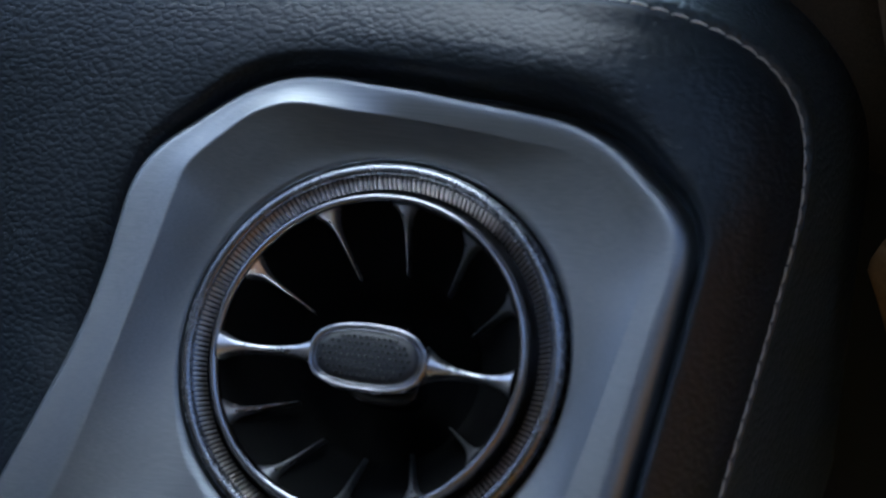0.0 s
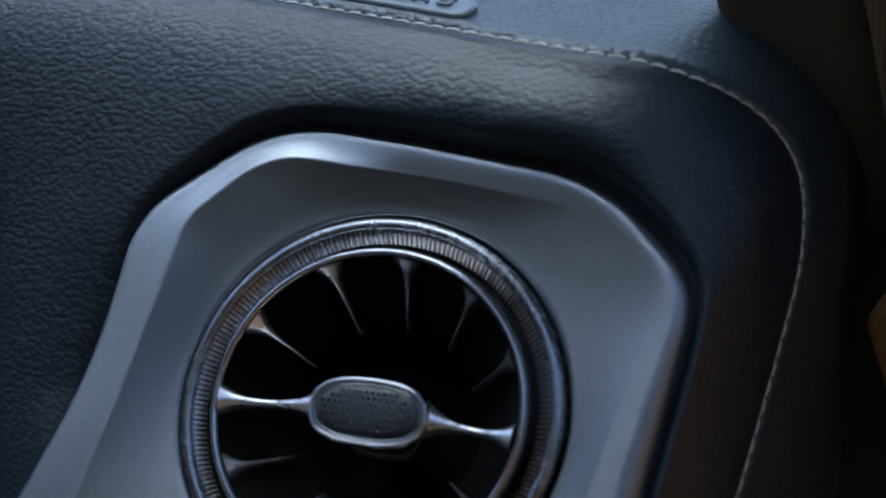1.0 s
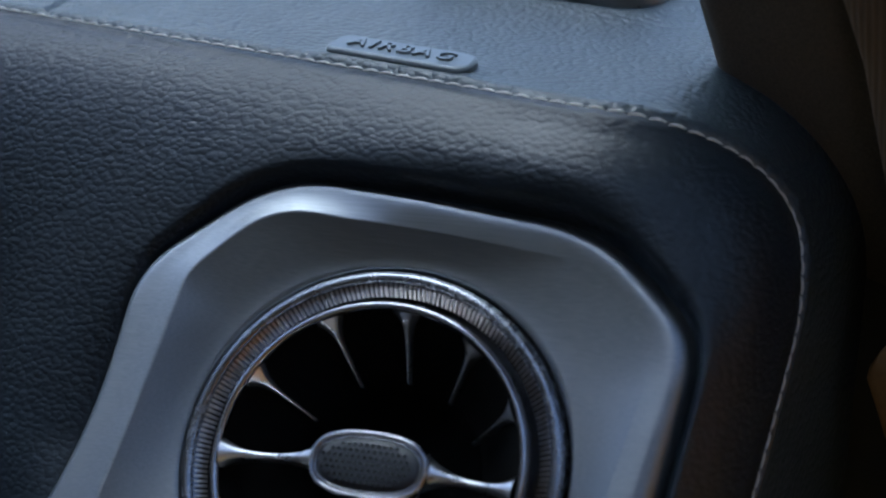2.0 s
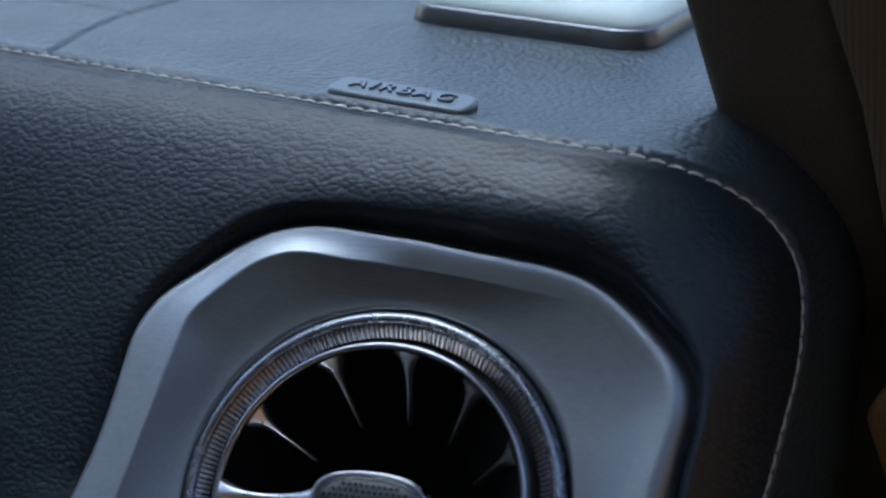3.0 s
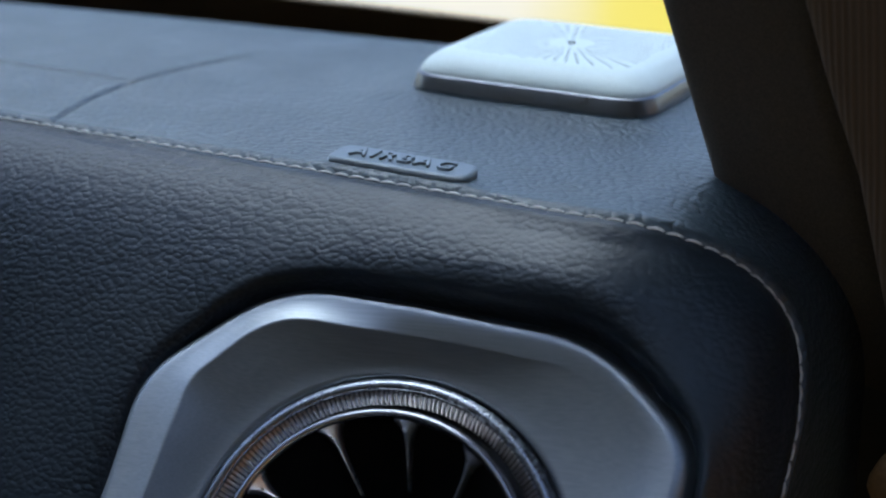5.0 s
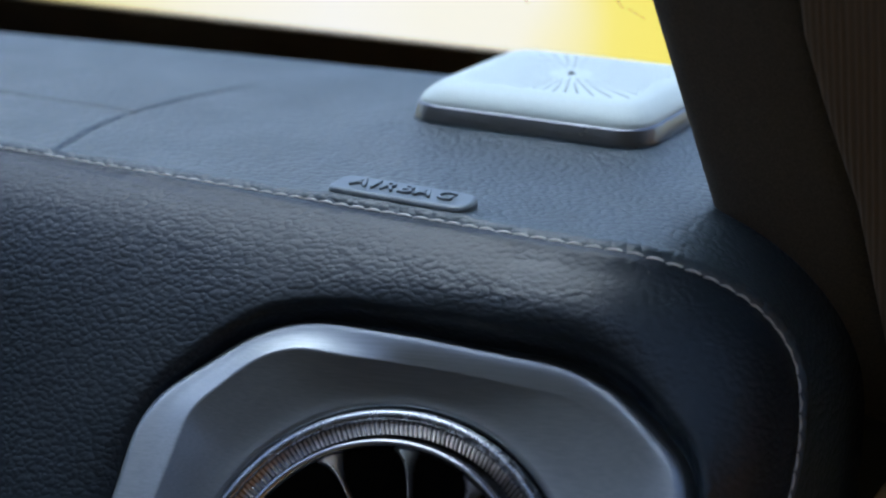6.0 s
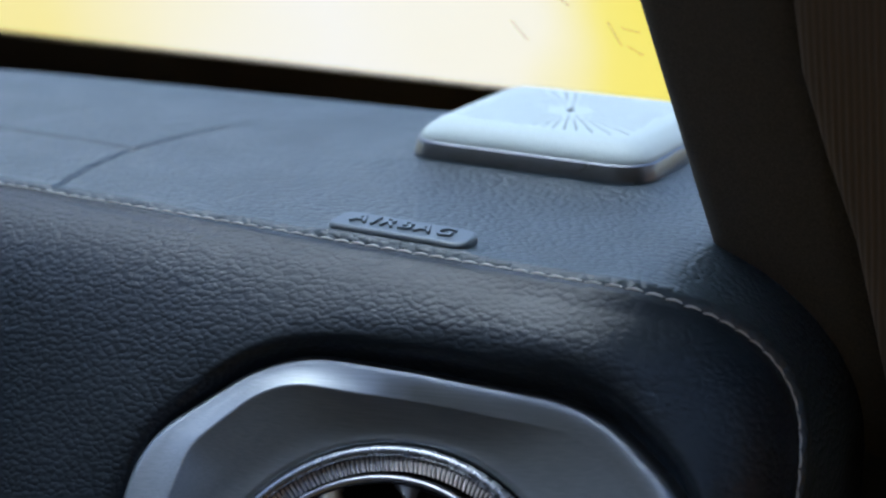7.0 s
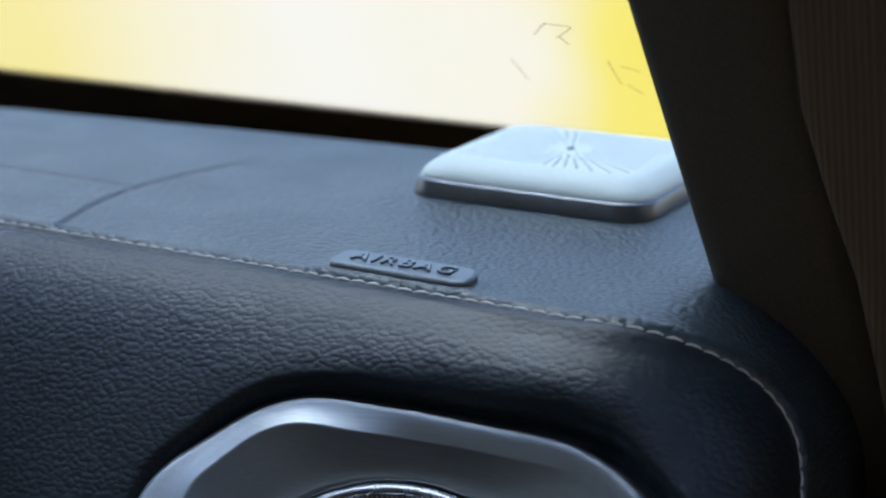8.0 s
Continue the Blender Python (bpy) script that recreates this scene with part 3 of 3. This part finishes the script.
pillar = thing("pillar_trim", "dark cloth-covered windscreen pillar trim rising from the dashboard", "pillar trim", pose(-0.14, 0.43, TOP))
inv = pillar.matrix_basis.inverted()
sec = rounded([(0, 0), (0.046, -0.004), (0.075, 0.03), (0.06, 0.07), (0.012, 0.05)], [0.010, 0.008, 0.01, 0.01, 0.012])
vs, fs = swept(sec, rail((-0.1424, 0.4545, Z0 - 0.205), (-0.274, 0.203, Z0 + 0.465), 40))
put("cover", mesh_of("cover", [inv @ Vector(v) for v in vs], fs, CLOTH), pillar, "dark woven cloth cover")
seal = thing("door_frame_trim", "brown ribbed cloth trim on the door frame beside the pillar", "door trim", pose(-0.08, 0.40, TOP))
inv = seal.matrix_basis.inverted()
sec = rounded([(0, 0), (0.10, -0.02), (0.11, 0.05), (0.01, 0.05)], 0.008)
path = [(-0.088, 0.430, Z0 - 0.30), (-0.0945, 0.425, Z0 - 0.22), (-0.1010, 0.42, Z0 - 0.168), (-0.1098, 0.413, Z0 - 0.1285), (-0.1180, 0.406, Z0 - 0.1027), (-0.1230, 0.40, Z0 - 0.083), (-0.1250, 0.39, Z0 - 0.0546), (-0.135, 0.345, Z0 + 0.10), (-0.19, 0.20, Z0 + 0.465)]
vs, fs = swept(sec, path)
put("cover", mesh_of("cover", [inv @ Vector(v) for v in vs], fs, RIB), seal)

# added wedge: its tan colour stands in for a warmly lit patch of trim
tan = speckled("lit_trim_tan", (0.26, 0.14, 0.05), 0.6, 500, 0.0001)
lip = thing("lit_trim_wedge", "small tan wedge for a lit patch below the door frame trim", "door seal", pose(-0.098, 0.43, Z0 - 0.22))
inv = lip.matrix_basis.inverted()
sec = rounded([(-0.0022, 0.0), (0.0060, -0.004), (0.0080, 0.02), (0.0, 0.02)], 0.0015)
vs, fs = swept(sec, [(-0.0960, 0.424, Z0 - 0.2100), (-0.0985, 0.424, Z0 - 0.2155), (-0.0990, 0.424, Z0 - 0.2190), (-0.0958, 0.424, Z0 - 0.2265), (-0.0920, 0.424, Z0 - 0.2360)])
put("strip", mesh_of("strip", [inv @ Vector(v) for v in vs], fs, tan), lip)

# ---- windscreen ----
SLOPE = 30.0
screen = thing("window_1", "raked windscreen with a dotted black border", "windscreen", pose(-0.45, 0.60, TOP - 0.012, -SLOPE), kind="structure")
# local x along, z = out of the glass, -y runs up the glass towards the roof
glass = part("pane", box((1.3, 0.90, 0.004)), GLASS, screen, "clear glass", smooth=False, m=pose(0.0, -0.42, -0.002))
glass.visible_shadow = False
frit_top = lambda x: -0.0410 + 0.012 * (x + 0.02) * (x < -0.02)
xs = np.linspace(-0.62, 0.42, 60)
verts = [(x, y, z) for z in (-0.0060, -0.0050) for x in xs for y in (0.10, frit_top(x))]
faces = []
n = len(xs)
for i in range(n - 1):
    a = 2 * i
    faces += [(a, a + 2, a + 3, a + 1), (2 * n + a, 2 * n + a + 1, 2 * n + a + 3, 2 * n + a + 2), (a + 1, a + 3, 2 * n + a + 3, 2 * n + a + 1)]
put("black_border", mesh_of("black_border", verts, faces, FRIT, False), screen, "black ceramic border")
# faint tan strokes on the glass: place along and up, turn, length
FAINT_STROKES = [(0.2253, -0.1498, -54.2, 0.013), (0.2334, -0.1545, 6.8, 0.0087), (0.233, -0.1481, 131.2, 0.0131), (0.2306, -0.1412, 81.0, 0.0064), (0.2023, -0.1106, 94.8, 0.0186), (0.2383, -0.1157, 97.6, 0.022), (0.2456, -0.1206, 31.1, 0.0069), (0.2405, -0.101, 71.1, 0.0092)]
specks = bmesh.new()
x = -0.40
while x < 0.36:
    for k, r in enumerate((0.00075, 0.00060, 0.00042)):
        bmesh.ops.create_cone(specks, cap_ends=True, segments=8, radius1=r, radius2=r, depth=0.0006,
                              matrix=Matrix.Translation((x + 0.0011 * (k % 2), frit_top(x) - 0.0010 - 0.0019 * k, -0.0055)))
    x += 0.0022
tagged(part("border_dots", specks, FRIT, screen, "fading rows of printed dots", smooth=False), kind="stuff")

STROKE, stroke_nt, stroke_bsdf = material("faint_tan", (0.45, 0.26, 0.08), 0.6)
stroke_bsdf.inputs["Alpha"].default_value = 0.14
for x, y, turn, size in FAINT_STROKES:
    bar = part("mark", box((size, 0.0011, 0.0004), 0.0001, 1), STROKE, screen, "faint tan stroke", smooth=False, m=pose(x, y, -0.0050, 0, 0, turn))
    bar.visible_shadow = False

# ---- cabin and street ----
def slab(name, size, m, mat, bevel=0.0):
    return tagged(part(name, box(size, bevel), mat, smooth=False, m=m), kind="structure")


slab("ground", (400, 400, 0.1), pose(0, 0, -0.05), LEAVES)
slab("floor", (1.6, 2.6, 0.04), pose(-0.90, -0.55, 0.32), CARPET)
slab("bulkhead", (1.5, 0.06, 0.70), pose(-0.88, 0.72, 0.66), BLACK)
# unseen headliner; its opening is added to let overhead light through
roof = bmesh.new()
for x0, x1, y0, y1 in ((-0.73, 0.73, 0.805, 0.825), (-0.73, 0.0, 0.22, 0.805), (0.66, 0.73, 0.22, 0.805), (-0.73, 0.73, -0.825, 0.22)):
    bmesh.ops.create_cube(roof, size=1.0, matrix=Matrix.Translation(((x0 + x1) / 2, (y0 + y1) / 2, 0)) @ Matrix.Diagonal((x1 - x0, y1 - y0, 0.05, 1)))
tagged(part("ceiling", roof, LINER, smooth=False, m=pose(-0.89, -1.025, Z0 + 0.36)), "grey cloth headliner, unseen, with an opening added for overhead light", kind="structure")
slab("wall_west", (0.08, 2.6, 0.72), pose(-1.66, -0.55, 0.66), LINER, 0.01)
# unseen rear wall, raised to the roof to cut light from behind
slab("wall_south", (1.5, 0.08, 1.24), pose(-0.90, -1.85, 0.93), LINER, 0.01)
BLOCK_GREY = speckled("block_grey", (0.30, 0.29, 0.28), 0.9, 6, 0.004)
slab("kick_panel", (0.20, 0.05, 0.75), pose(-0.02, 0.475, Z0 - 0.53), BLACK, 0.005)
# unseen outer walls and roof, added to hold back the sky's light
slab("wall_lightblock_south", (7, 0.2, 2.8), pose(-0.6, -3.6, 1.4), BLOCK_GREY)
slab("wall_lightblock_east", (0.2, 0.6, 2.8), pose(2.4, -3.3, 1.4), BLOCK_GREY)
slab("wall_lightblock_east_top", (0.2, 6.0, 1.1), pose(2.4, 0.0, 2.25), BLOCK_GREY)
slab("wall_lightblock_west", (0.2, 3.6, 2.8), pose(-4.0, -1.8, 1.4), BLOCK_GREY)
slab("ceiling_lightblock", (7, 2.8, 0.2), pose(-0.6, -2.3, 2.8), BLOCK_GREY)

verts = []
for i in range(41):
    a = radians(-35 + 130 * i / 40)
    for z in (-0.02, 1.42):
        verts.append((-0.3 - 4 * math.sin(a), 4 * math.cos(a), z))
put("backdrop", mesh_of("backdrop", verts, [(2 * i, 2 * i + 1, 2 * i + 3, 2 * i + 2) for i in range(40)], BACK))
tagged(bpy.data.objects["backdrop"], "yellow-white backdrop far outside, its daylight given as glow", kind="structure")

# unseen orange glow, added so the metal picks up warm reflections
EAST, ent, eb = material("warm_reflection_glow", (0.4, 0.2, 0.05), 0.9)
warm_mottle = node(ent, "TexNoise", Scale=1.5, Detail=4.0)
ent.links.new(coords(ent, (1, 1, 1)), warm_mottle.inputs["Vector"])
ent.links.new(ramp(ent, warm_mottle.outputs[0], [(0.35, (0.25, 0.10, 0.02)), (0.65, (1.0, 0.55, 0.16))]), eb.inputs["Emission Color"])
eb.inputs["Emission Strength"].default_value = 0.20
verts = []
for i in range(21):
    a = radians(-40 - 100 * i / 20)
    for z in (-0.02, 2.2):
        verts.append((-0.3 - 4.2 * math.sin(a), 4.2 * math.cos(a), z))
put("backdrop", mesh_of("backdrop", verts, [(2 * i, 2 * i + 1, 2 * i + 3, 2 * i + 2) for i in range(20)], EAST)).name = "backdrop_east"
tagged(bpy.data.objects["backdrop_east"], "unseen glowing orange sheet, added for warm reflections from the right", kind="structure")
